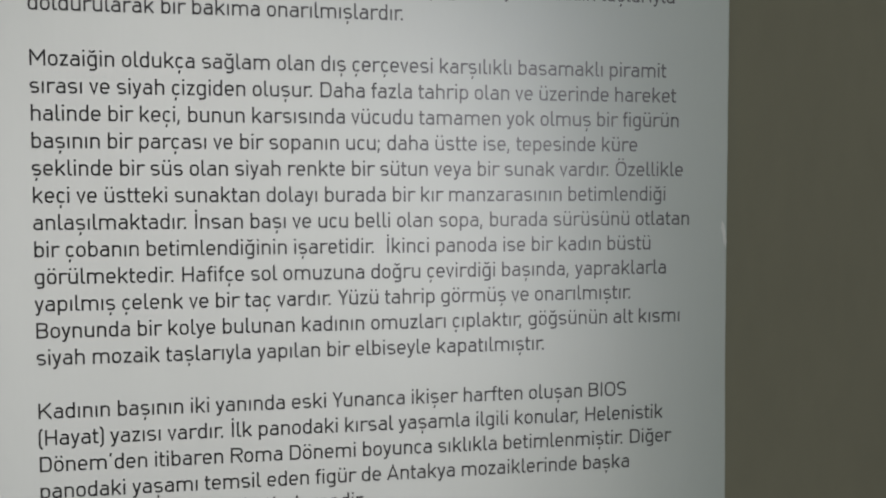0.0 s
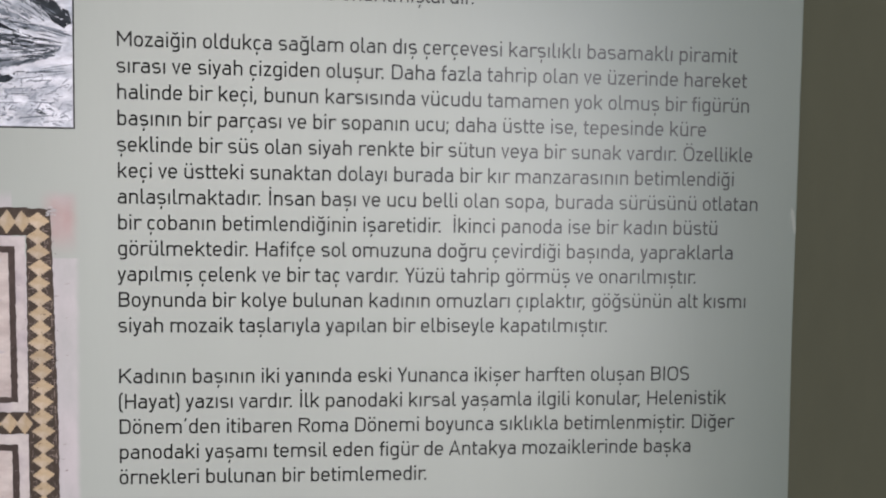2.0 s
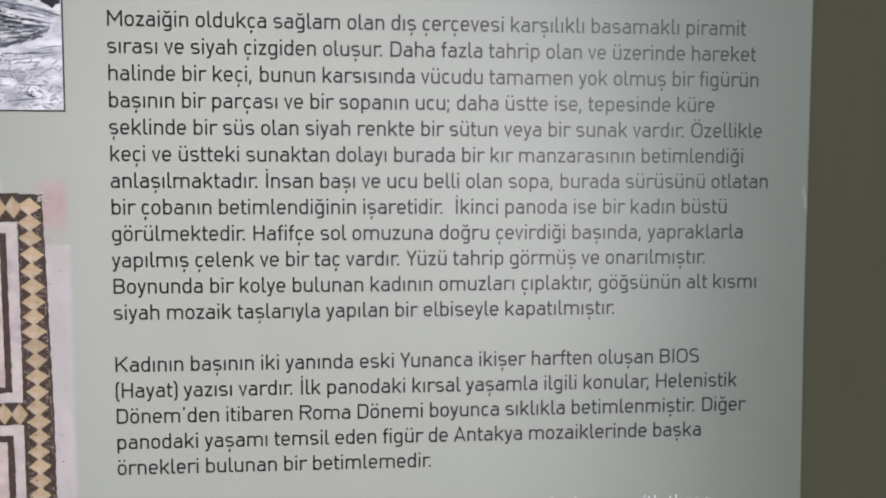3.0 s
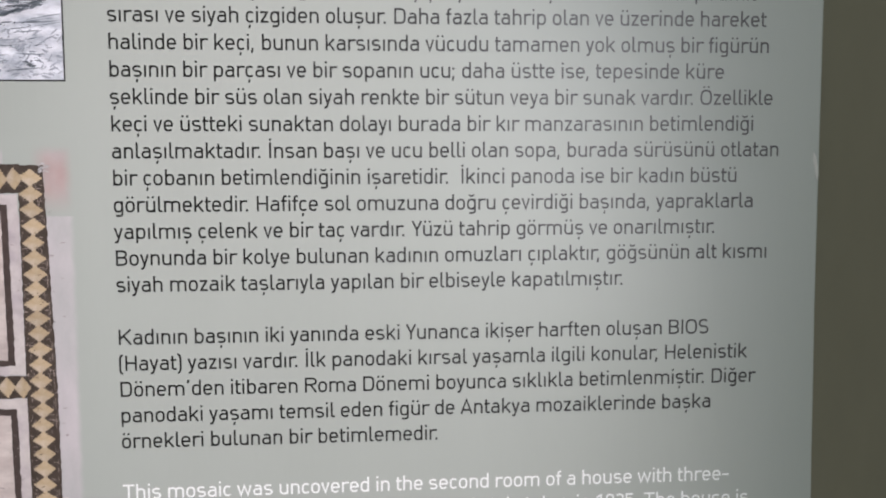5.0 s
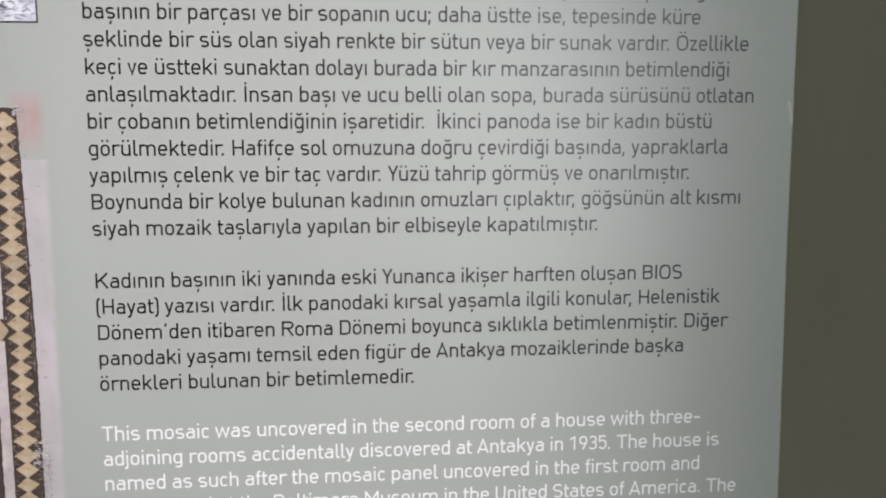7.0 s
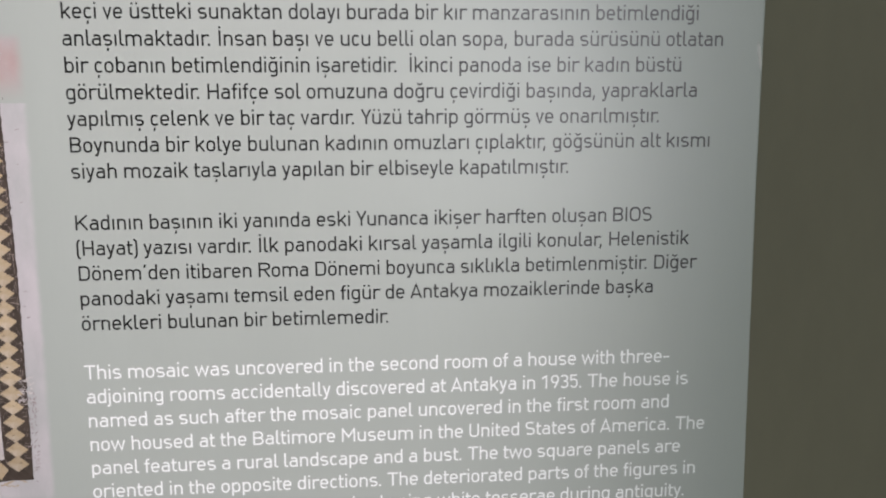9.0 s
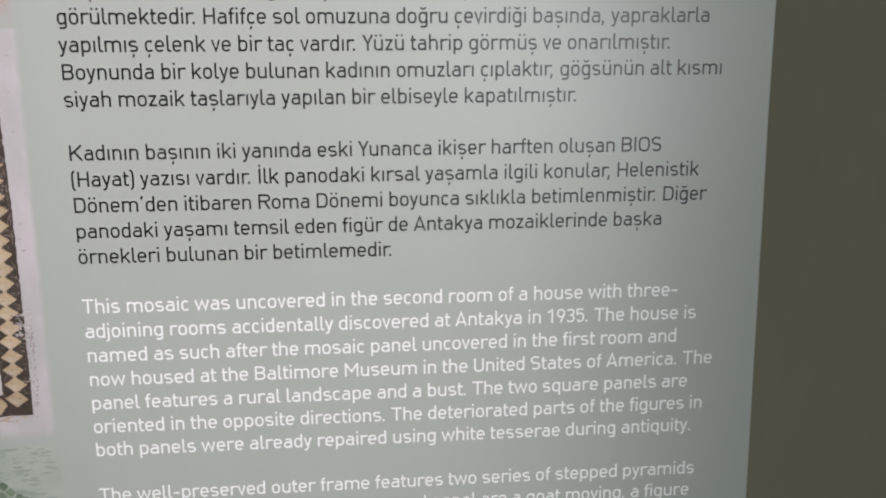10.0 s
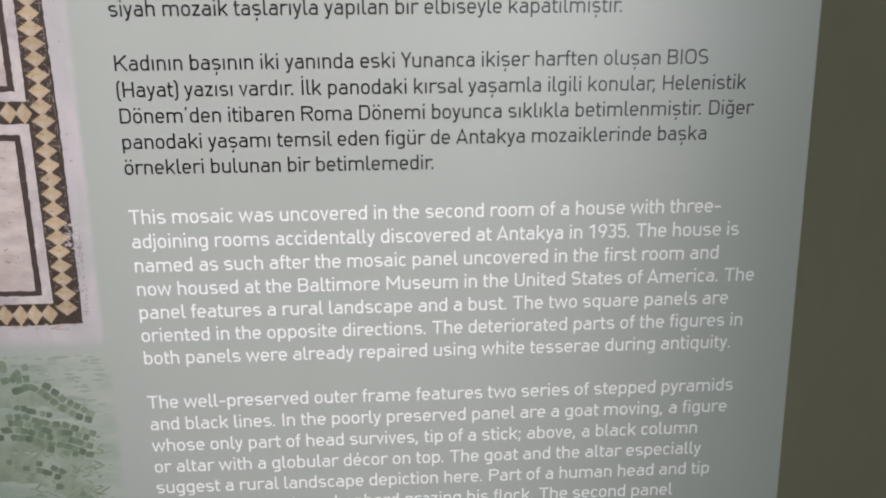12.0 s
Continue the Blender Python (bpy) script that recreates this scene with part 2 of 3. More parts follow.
# all below in millimetres
X_HEIGHT, CAP, TALL, DROP = 5.05, 7.0, 7.15, -1.85
STROKE = 0.88
LETTERS = {}


def oval(cx, cy, rx, ry, start, end, squareness=2.5, count=14):
    """A stretch of a squarish oval, from one angle to another."""
    out = []
    for i in range(count + 1):
        a = radians(start + (end - start) * i / count)
        c, s = math.cos(a), math.sin(a)
        out.append((cx + rx * math.copysign(abs(c) ** (2 / squareness), c), cy + ry * math.copysign(abs(s) ** (2 / squareness), s)))
    return out


def flowing(points, count=5):
    """A smooth curve through a few points."""
    p = [Vector(q) for q in (points[0], *points, points[-1])]
    out = []
    for a, b, c, d in zip(p, p[1:], p[2:], p[3:]):
        for i in range(count):
            t = i / count
            out.append(tuple(0.5 * (2 * b + (c - a) * t + (2 * a - 5 * b + 4 * c - d) * t * t + (3 * b - a - 3 * c + d) * t ** 3)))
    return out + [tuple(p[-1])]


def bearing(table, ch):
    return next((v for letters, v in table.items() if ch in letters), 40) / 100


def strokes(base, ch, width):
    """The centre lines of a letter's strokes, each with its half width."""
    h = STROKE / 2
    lo, hi = bearing(BEARING_LEFT, base), width - bearing(BEARING_RIGHT, base)
    a, b, mid = lo + h, hi - h, (lo + hi) / 2
    top, foot = X_HEIGHT - h + 0.04, h - 0.04
    cap = CAP - h
    ring = oval(mid, X_HEIGHT / 2, (b - a) / 2, X_HEIGHT / 2 - h + 0.05, 0, 360, 2.6, 32)
    shoulder = X_HEIGHT - 1.75

    def arch(x0, x1, z=0.0):
        return oval((x0 + x1) / 2, shoulder, (x1 - x0) / 2, top - shoulder, 180, 0, 2.4) + [(x1, z)]

    lines = None
    if base == "o":
        lines = [ring]
    elif base == "c":
        lines = [oval(mid + 0.15, X_HEIGHT / 2, (b - a) / 2 + 0.15, X_HEIGHT / 2 - h + 0.05, 42, 318, 2.6, 26)]
    elif base == "e":
        lines = [oval(mid, X_HEIGHT / 2, (b - a) / 2, X_HEIGHT / 2 - h + 0.05, 0, 318, 2.6, 30), [(b, X_HEIGHT / 2 + 0.02), (a, X_HEIGHT / 2 + 0.02)]]
        lines[0][0] = (b, X_HEIGHT / 2 - 0.36)
    elif base == "a":
        r = (b - a) / 2
        lines = [[(b, 0), (b, shoulder)] + oval(mid + 0.1, shoulder, r - 0.1, top - shoulder, 0, 138, 2.4),
                 [(b, 2.98)] + oval(mid - 0.05, (2.98 + foot) / 2, r - 0.05, (2.98 - foot) / 2, 90, 270, 2.4) + [(mid + 0.4, foot + 0.02), (b, foot + 0.55)]]
    elif base in "bp":
        lines = [[(a, 0 if base == "b" else DROP), (a, TALL if base == "b" else X_HEIGHT)], ring]
    elif base in "dq":
        lines = [[(b, 0 if base == "d" else DROP), (b, TALL if base == "d" else X_HEIGHT)], ring]
    elif base == "g":
        lines = [[(b, X_HEIGHT), (b, -0.6)] + oval(mid, -0.6, (b - a) / 2, -0.6 - DROP - h + 0.1, 0, -130, 2.4), ring]
    elif base in "hn":
        lines = [[(a, 0), (a, TALL if base == "h" else X_HEIGHT)], arch(a, b)]
    elif base == "m":
        lines = [[(a, 0), (a, X_HEIGHT)], arch(a, mid), arch(mid, b)]
    elif base == "u":
        low = X_HEIGHT - shoulder
        lines = [[(b, 0), (b, X_HEIGHT)], [(a, X_HEIGHT)] + oval(mid, low, (b - a) / 2, low - foot, 180, 360, 2.4)]
    elif base == "r":
        lines = [[(a, 0), (a, X_HEIGHT)], oval(a + (hi - a) * 0.72, shoulder, (hi - a) * 0.72, top - shoulder, 180, 62, 2.4)]
    elif base in "sS":
        k = X_HEIGHT if base == "s" else CAP
        t, m, r = k - h + 0.05, k / 2, (b - a) / 2
        lines = [oval(mid, (t + m) / 2, r, (t - m) / 2, 36, 265, 2.25, 18) + oval(mid, (k - t + m) / 2, r, (t - m) / 2, 85, -144, 2.25, 18)]
    elif base in "tf":
        x = lo + (1.1 if base == "f" else 0.92)
        if base == "t":
            lines = [[(x, 6.55), (x, 1.25)] + oval(x + 0.95, 1.25, 0.95, 1.25 - foot, 180, 270, 2.4, 8) + [(hi, foot)]]
        else:
            lines = [[(x, 0), (x, TALL - 1.4)] + oval(x + 1.0, TALL - 1.4, 1.0, 1.4 - h, 180, 90, 2.4, 8) + [(hi, TALL - h)]]
        lines.append([(lo, X_HEIGHT - h), (hi, X_HEIGHT - h)])
    elif base == "l":
        lines = [[(a, TALL), (a, 1.15)] + oval(a + 0.85, 1.15, 0.85, 1.15 - foot, 180, 270, 2.4, 8) + [(hi, foot)]]
    elif base in "iI":
        lines = [[(width / 2, 0), (width / 2, CAP if ch in "Iİ" else X_HEIGHT)]]
    elif base == "j":
        x = width / 2
        lines = [[(x, X_HEIGHT), (x, -0.6)] + oval(x - 0.85, -0.6, 0.85, -0.6 - DROP - h, 0, -90, 2.4, 8) + [(x - 1.2, DROP + h)]]
    elif base in "kK":
        k = X_HEIGHT if base == "k" else CAP
        lines = [[(a, 0), (a, TALL if base == "k" else CAP)], [(a, k * 0.36), (hi - 0.5, k)], [(a + (hi - a) * 0.33, k * 0.56), (hi - 0.42, 0)]]
    elif base == "v":
        lines = [[(lo + 0.42, X_HEIGHT), (mid, 0.25), (hi - 0.42, X_HEIGHT)]]
    elif base == "w":
        q = (hi - lo) / 4
        lines = [[(lo + 0.4, X_HEIGHT), (lo + q + 0.1, 0.3), (mid, X_HEIGHT - 0.35), (hi - q - 0.1, 0.3), (hi - 0.4, X_HEIGHT)]]
    elif base == "y":
        lines = [[(hi - 0.42, X_HEIGHT), (mid - 0.28, -0.75), (mid - 0.65, -1.35), (lo + 0.35, DROP + h)], [(lo + 0.42, X_HEIGHT), (mid + 0.02, 0.35)]]
    elif base == "x":
        lines = [[(lo + 0.42, X_HEIGHT), (hi - 0.42, 0)], [(hi - 0.42, X_HEIGHT), (lo + 0.42, 0)]]
    elif base == "z":
        lines = [[(lo, X_HEIGHT - h), (hi - 0.12, X_HEIGHT - h)], [(hi - 0.5, X_HEIGHT - h), (lo + 0.5, h)], [(lo + 0.12, h), (hi, h)]]
    elif base == "H":
        lines = [[(a, 0), (a, CAP)], [(b, 0), (b, CAP)], [(a, CAP / 2), (b, CAP / 2)]]
    elif base == "M":
        lines = [[(a, 0), (a, CAP)], [(b, 0), (b, CAP)], [(a, CAP - 0.35), (mid, 2.5), (b, CAP - 0.35)]]
    elif base == "D":
        lines = [[(a, 0), (a, CAP)], [(a, cap), (mid - 0.1, cap)] + oval(mid - 0.1, CAP / 2, b - mid + 0.1, cap - CAP / 2, 90, -90, 3.0, 18) + [(a, h)]]
    elif base in "BPR":
        waist = CAP * 0.52
        upper = [(a, cap), (mid, cap)] + oval(mid, (cap + waist) / 2, b - mid - (0.15 if base == "B" else 0), (cap - waist) / 2, 90, -90, 2.4, 12) + [(a, waist)]
        lines = [[(a, 0), (a, CAP)], upper]
        if base == "B":
            lines.append([(mid, waist)] + oval(mid, (waist + h) / 2, b - mid, (waist - h) / 2, 90, -90, 2.4, 12) + [(a, h)])
        if base == "R":
            lines.append([(mid - 0.1, waist), (hi - 0.42, 0)])
    elif base == "O":
        lines = [oval(mid, CAP / 2, (b - a) / 2, cap - CAP / 2 + 0.05, 0, 360, 2.8, 32)]
    elif base == "A":
        lines = [[(lo + 0.42, 0), (mid, CAP - 0.25), (hi - 0.42, 0)], [(lo + 1.2, 1.85), (hi - 1.2, 1.85)]]
    elif base == "T":
        lines = [[(lo, cap), (hi, cap)], [(mid, 0), (mid, cap)]]
    elif base == "U":
        lines = [[(a, CAP)] + oval(mid, 2.3, (b - a) / 2, 2.3 - foot, 180, 360, 2.5) + [(b, CAP)]]
    elif base == "Y":
        lines = [[(lo + 0.42, CAP), (mid, 3.0), (hi - 0.42, CAP)], [(mid, 0), (mid, 3.2)]]
    elif base == "1":
        lines = [[(mid + 0.5, 0), (mid + 0.5, CAP)], [(mid + 0.5, CAP - 0.35), (lo + 0.3, CAP - 1.75)]]
    elif base == "9":
        lines = [oval(mid, 4.8, (b - a) / 2, cap - 4.8, 0, 360, 2.5, 26), [(b, 4.6), (b - 0.15, 3.6), (mid - 0.2, 0.1)]]
    elif base == "3":
        lines = [oval(mid - 0.1, (cap + 3.7) / 2, b - mid - 0.02, (cap - 3.7) / 2, 150, -90, 2.4) + [(mid - 0.4, 3.7)],
                 [(mid - 0.1, 3.7)] + oval(mid - 0.1, (3.7 + foot) / 2, b - mid + 0.1, (3.7 - foot) / 2, 90, -150, 2.4)]
    elif base == "5":
        lines = [[(b - 0.1, cap), (a + 0.15, cap), (a + 0.05, 3.75)], [(a + 0.05, 3.9), (a + 0.5, 4.35)] + oval(mid, (4.45 + foot) / 2, b - mid, (4.45 - foot) / 2, 90, -150, 2.4)]
    elif base == "(":
        lines = [[(hi, CAP + 0.2)] + oval(hi, CAP - 2.1, hi - a, 2.3, 100, 180, 2.2, 10) + oval(hi, 0.9, hi - a, 2.3, 180, 260, 2.2, 10) + [(hi, -1.4)]]
    elif base == ")":
        lines = [[(lo, CAP + 0.2)] + oval(lo, CAP - 2.1, b - lo, 2.3, 80, 0, 2.2, 10) + oval(lo, 0.9, b - lo, 2.3, 0, -80, 2.2, 10) + [(lo, -1.4)]]
    elif base == "-":
        lines = [[(lo, 2.75), (hi, 2.75)]]
    done = [(line, h) for line in lines or []]
    m = width / 2
    if base in ".,;":
        m = lo + 0.45
        done.append(([(m, 0.0), (m, 1.0)] if base == "." else [(m + 0.05, 1.0), (m + 0.02, 0.2), (m - 0.4, -1.25)], 0.5 if base == "." else 0.42))
        if base == ";":
            done.append(([(m, 3.7), (m, 4.7)], 0.5))
    if base == "’":
        done.append(([(m + 0.2, CAP + 0.25), (m - 0.2, CAP - 1.3)], 0.42))
    if ch in "ijİ":
        z = 6.25 if ch != "İ" else CAP + 0.8
        done.append(([(m, z), (m, z + 0.9)], 0.46))
    if ch in "öüÖ":
        for side in (-1.05, 1.05):
            done.append(([(m + side, 6.2 + (1.6 if ch == "Ö" else 0)), (m + side, 7.1 + (1.6 if ch == "Ö" else 0))], 0.45))
    if ch in "şç":
        done.append(([(m + 0.1, -0.95), (m - 0.3, -2.35)], 0.4))
    if ch == "é":
        done.append(([(m - 0.1, 5.9), (m + 0.6, 7.3)], 0.4))
    if ch == "ğ":
        done.append((oval(m, 7.35, 1.15, 1.1, 195, 345, 2.0, 8), 0.36))
    return done


def swept(line, half):
    """The outline of a stroke of even width along a centre line, with mitred corners."""
    line = [p for i, p in enumerate(line) if i == 0 or math.dist(p, line[i - 1]) > 1e-4]
    closed = math.dist(line[0], line[-1]) < 0.01
    if closed:
        line = line[:-1]
    ways = [(Vector(b) - Vector(a)).normalized() for a, b in zip(line, line[1:] + line[:1])]
    verts = []
    for i, p in enumerate(line):
        before = ways[i - 1] if i or closed else ways[0]
        after = ways[i] if i < len(line) - 1 or closed else ways[i - 1]
        normal = Vector((-before.y - after.y, before.x + after.x)).normalized()
        grow = half / max(0.45, normal.dot(Vector((-after.y, after.x))))
        verts += [(p[0] + normal.x * grow, p[1] + normal.y * grow), (p[0] - normal.x * grow, p[1] - normal.y * grow)]
    count = len(line)
    faces = [(2 * i + 1, 2 * ((i + 1) % count) + 1, 2 * ((i + 1) % count), 2 * i) for i in range(count if closed else count - 1)]
    return verts, faces


def letter(ch):
    """A letter's outline in metres from its origin on the baseline, and its advance width."""
    if ch not in LETTERS:
        base = PLAIN.get(ch, ch)
        width = WIDTH.get(ch, WIDTH.get(base)) / 100
        points, faces = [], []
        for n, (line, half) in enumerate(strokes(base, ch, width)):
            start = len(points)
            outline, polygons = swept(line, half)
            points.extend((x / 1000, z / 1000, 0.000005 * n) for x, z in outline)
            faces.extend(tuple(start + i for i in p) for p in polygons)
        LETTERS[ch] = points, faces, width / 1000
    return LETTERS[ch]


def text_line(text, row, material, label):
    verts, faces, pen = [], [], 0.00077
    z0 = FIRST - PITCH * row
    for ch, after in zip(text, text[1:] + " "):
        if ch != " ":
            points, polygons, width = letter(ch)
            start = len(verts)
            verts.extend((pen + x, layer(2) - depth, z0 + z) for x, z, depth in points)
            faces.extend(tuple(start + i for i in p) for p in polygons)
            pen += width + KERN.get(ch + PLAIN.get(after, after), 0) * 1e-5
        else:
            pen += WIDTH[" "] * 1e-5
    return mesh_object("text_line", verts, faces, material, panel, label)


for row, text in enumerate(DARK_LINES):
    if text:
        text_line(text, row, M_INK, "line of dark grey printed writing")
for row, text in enumerate(WHITE_LINES):
    if text:
        text_line(text, row + 22, M_WHITE, "line of white printed writing")

# ---- prints: the faded sheets under the pictures ----
def faded_sheet(name, colour, tint, sides, scale, streak):
    """A print whose ground fades into the panel's own colour along the given sides: (axis, from, to), in metres."""
    mat = surface(name, colour, GLOSS, 0.07, 90, 900, 0.006, tint=tint, tint_scale=scale, stretch=streak)
    nodes, links = mat.node_tree.nodes, mat.node_tree.links
    shader = nodes["Principled BSDF"]
    paint = shader.inputs["Base Color"].links[0].from_socket
    split = nodes.new("ShaderNodeSeparateXYZ")
    ruffle = nodes.new("ShaderNodeTexNoise")
    ruffle.inputs["Scale"].default_value, ruffle.inputs["Detail"].default_value = 140, 4
    place = nodes.new("ShaderNodeTexCoord").outputs["Object"]
    links.new(place, ruffle.inputs["Vector"])
    bend = nodes.new("ShaderNodeVectorMath")
    bend.operation = "MULTIPLY_ADD"
    links.new(ruffle.outputs["Color"], bend.inputs[0])
    bend.inputs[1].default_value = (0.002, 0.002, 0.002)
    links.new(place, bend.inputs[2])
    links.new(bend.outputs[0], split.inputs[0])
    whole = None
    for axis, low, high in sides:
        fade = nodes.new("ShaderNodeMapRange")
        fade.interpolation_type = "SMOOTHSTEP"
        fade.inputs["From Min"].default_value, fade.inputs["From Max"].default_value = min(low, high), max(low, high)
        fade.inputs["To Min"].default_value, fade.inputs["To Max"].default_value = (0, 1) if low < high else (1, 0)
        links.new(split.outputs[axis], fade.inputs[0])
        if whole is None:
            whole = fade.outputs[0]
        else:
            both = nodes.new("ShaderNodeMath")
            both.operation = "MULTIPLY"
            links.new(whole, both.inputs[0])
            links.new(fade.outputs[0], both.inputs[1])
            whole = both.outputs[0]
    links.new(mixed(nodes, links, "MIX", whole, SHEET, paint), shader.inputs["Base Color"])
    return mat


PRINT_LEFT = -0.335
M_BED = faded_sheet("mortar_bed", srgb(178, 181, 179), srgb(188, 187, 187), ((0, -0.0146, -0.0180), (2, 1.3915, 1.3855), (2, 1.1655, 1.1735)), 45, (1, 1, 0.5))
M_BLUSH = faded_sheet("pink_bed", srgb(174, 157, 152), srgb(174, 166, 163), ((0, -0.0146, -0.0200), (2, 1.3915, 1.386), (2, 1.358, 1.374), (0, -0.034, -0.025)), 60, (1, 1, 1))
M_WASH = faded_sheet("pale_green_bed", srgb(166, 178, 166), srgb(152, 168, 154), ((0, -0.0125, -0.0170), (2, 1.1735, 1.1675)), 60, (0.4, 1, 1.6))

mosaic = flat("mosaic_picture", [(PRINT_LEFT, 1.163), (-0.0135, 1.163), (-0.0135, 1.394), (PRINT_LEFT, 1.394)], M_BED, panel, 1,
              "printed photograph of a floor mosaic with a stepped diamond border")
flat("corner_stain", [(-0.046, 1.3585), (-0.0138, 1.3585), (-0.0138, 1.3935), (-0.046, 1.3935)], M_BLUSH, mosaic, 1.5)

# dark border with its cross bar, slightly out of square as the picture shows it

def outer(z):
    f = min(1.0, max(0.0, (1.379 - z) / 0.11))
    return -0.0290 + 0.0029 * f ** 0.8


def upright():
    """The border's right-hand run."""
    zs = [1.1785 + (1.3812 - 1.1785) * i / 40 for i in range(41)]
    return [(-0.0398, zs[0])] + [(outer(z), z) for z in zs] + [(-0.0398, zs[-1])]


flat("border", wobbly(upright(), 0.00045, 0.0007, 3), M_BROWN, mosaic, 2)
for z0, z1, seed in ((1.3688, 1.3816, 5), (1.2765, 1.2868, 6), (1.1782, 1.1892, 7)):
    flat("border", wobbly([(PRINT_LEFT + 0.01, z0), (-0.0390, z0), (-0.0390, z1), (PRINT_LEFT + 0.01, z1)], 0.0004, 0.0011, seed), M_BROWN, mosaic, 2.2)


def stepped(name, half_width, half_height, steps, seed):
    """A diamond of small tesserae, with stepped sides."""
    rng = random.Random(seed)
    corner = []
    for k in range(steps):
        x0 = half_width * (1 - k / steps)
        z1 = half_height * (k + 0.75) / steps
        corner.append((x0, half_height * (k - 0.25) / steps if k else 0.0))
        corner.append((x0, z1))
    corner.append((half_width * 0.06, half_height))
    ring = []
    for sx, sz, order in ((1, 1, 1), (-1, 1, -1), (-1, -1, 1), (1, -1, -1)):
        for x, z in corner[::order]:
            ring.append((sx * x * rng.uniform(0.93, 1.06), sz * z * rng.uniform(0.96, 1.04)))
    data = bpy.data.meshes.new(name)
    data.from_pydata([(x, 0, z) for x, z in ring], [], [list(range(len(ring)))])
    data.materials.append(M_TAN)
    data.update()
    return data


DIAMONDS = [stepped("diamond", 0.0050, 0.0037, 5, s) for s in range(6)]


def diamond(x, z, turned, rng):
    ob = new("diamond", rng.choice(DIAMONDS))
    ob.parent = mosaic
    ob.matrix_basis = pose(x, layer(3 + 0.09 * (len(mosaic.children) % 6)), z, 0, rng.uniform(-4, 4) + (90 if turned else 0), 0) @ Matrix.Diagonal((rng.uniform(0.9, 1.05), 1, rng.uniform(0.95, 1.06), 1))
    return ob


rng = random.Random(11)
z = 1.3757
while z > 1.181:
    diamond((outer(z) - 0.0398) / 2 - 0.0002 + rng.uniform(-0.0003, 0.0003), z, False, rng)
    z -= 0.00702 + rng.uniform(-0.0004, 0.0004)
for z0, half in ((1.3752, 0.98), (1.2816, 1.0), (1.1838, 1.0)):
    x = -0.0415
    while x > PRINT_LEFT + 0.012:
        diamond(x, z0 + rng.uniform(-0.0003, 0.0003), True, rng)
        x -= 0.0071 + rng.uniform(-0.0005, 0.0005)


def framed(z0, z1, right, seed):
    """A framed panel of the mosaic: pale band, dark line and stained field, one over the other."""
    for name, inset, material, n, wave in (("pale_band", 0.0, M_CREAM, 2.5, 0.00025), ("dark_line", 0.0045, M_LINE, 3.5, 0.0005), ("field", 0.0074, M_FIELD, 4.5, 0.0004)):
        ring = [(PRINT_LEFT + 0.02 + inset, z0 + inset * 0.9), (right - inset, z0 + inset * 0.9), (right - inset - 0.0006, z1 - inset), (PRINT_LEFT + 0.02 + inset, z1 - inset)]
        flat(name, wobbly(ring, wave, 0.0012, seed), material, mosaic, n)
        seed += 1


framed(1.2872, 1.3684, -0.0398, 20)
framed(1.1894, 1.2762, -0.0392, 30)


def flecks(name, x0, x1, z0, z1, count, size, material, parent, n, seed, slant=0.0, spread=0.5):
    """Loose dark marks and worn tesserae of a print, as one patch of many small irregular pieces."""
    rng = random.Random(seed)
    verts, faces = [], []
    for _ in range(count):
        x, z = rng.uniform(x0, x1), rng.uniform(z0, z1)
        a, b, tilt = size * rng.uniform(0.5, 1.8), size * rng.uniform(0.15, 0.4), slant + rng.uniform(-spread, spread)
        start, sides = len(verts), rng.randint(5, 8)
        for k in range(sides):
            angle = 2 * math.pi * k / sides
            u, v = a * math.cos(angle) * rng.uniform(0.7, 1.2), b * math.sin(angle) * rng.uniform(0.7, 1.2)
            verts.append((x + u * math.cos(tilt) - v * math.sin(tilt), layer(n + 0.008 * (_ % 53)), z + u * math.sin(tilt) + v * math.cos(tilt)))
        faces.append(list(range(start, start + sides)))
    return tagged(mesh_object(name, verts, faces, material, parent), kind="stuff")


M_GREYMARK = surface("grey_marks", srgb(150, 142, 140), GLOSS, 0.15, 200, 900, 0.01, island=0.15)
flecks("worn_patch", -0.09, -0.050, 1.2, 1.262, 55, 0.0011, M_GREYMARK, mosaic, 5.5, 41)
flecks("worn_patch", -0.0268, -0.0215, 1.175, 1.365, 16, 0.0008, M_GREYMARK, mosaic, 2.5, 43, 0.0, 0.3)
flecks("worn_patch", -0.0265, -0.0225, 1.1820, 1.2230, 60, 0.0008, M_GREYMARK, mosaic, 2.5, 42, 1.2, 0.9)
flecks("worn_patch", -0.0300, -0.0235, 1.2165, 1.2305, 40, 0.0010, M_CREAM, mosaic, 3.6, 44)
flecks("worn_patch", -0.0305, -0.0265, 1.3780, 1.3822, 22, 0.0009, M_BED, mosaic, 5.0, 49)
flecks("worn_patch", -0.0395, -0.0262, 1.185, 1.372, 80, 0.0005, M_BROWN, mosaic, 4.4, 47)
flecks("worn_patch", -0.0850, -0.0405, 1.1905, 1.366, 90, 0.0005, M_GREYMARK, mosaic, 5.6, 48, 0.1)
flecks("worn_patch", -0.090, -0.030, 1.1755, 1.1785, 26, 0.0013, M_TAN, mosaic, 2.6, 45)
flecks("worn_patch", -0.085, -0.051, 1.2905, 1.3600, 34, 0.0030, M_CREAM, mosaic, 5.7, 50, 0.0, 0.1)


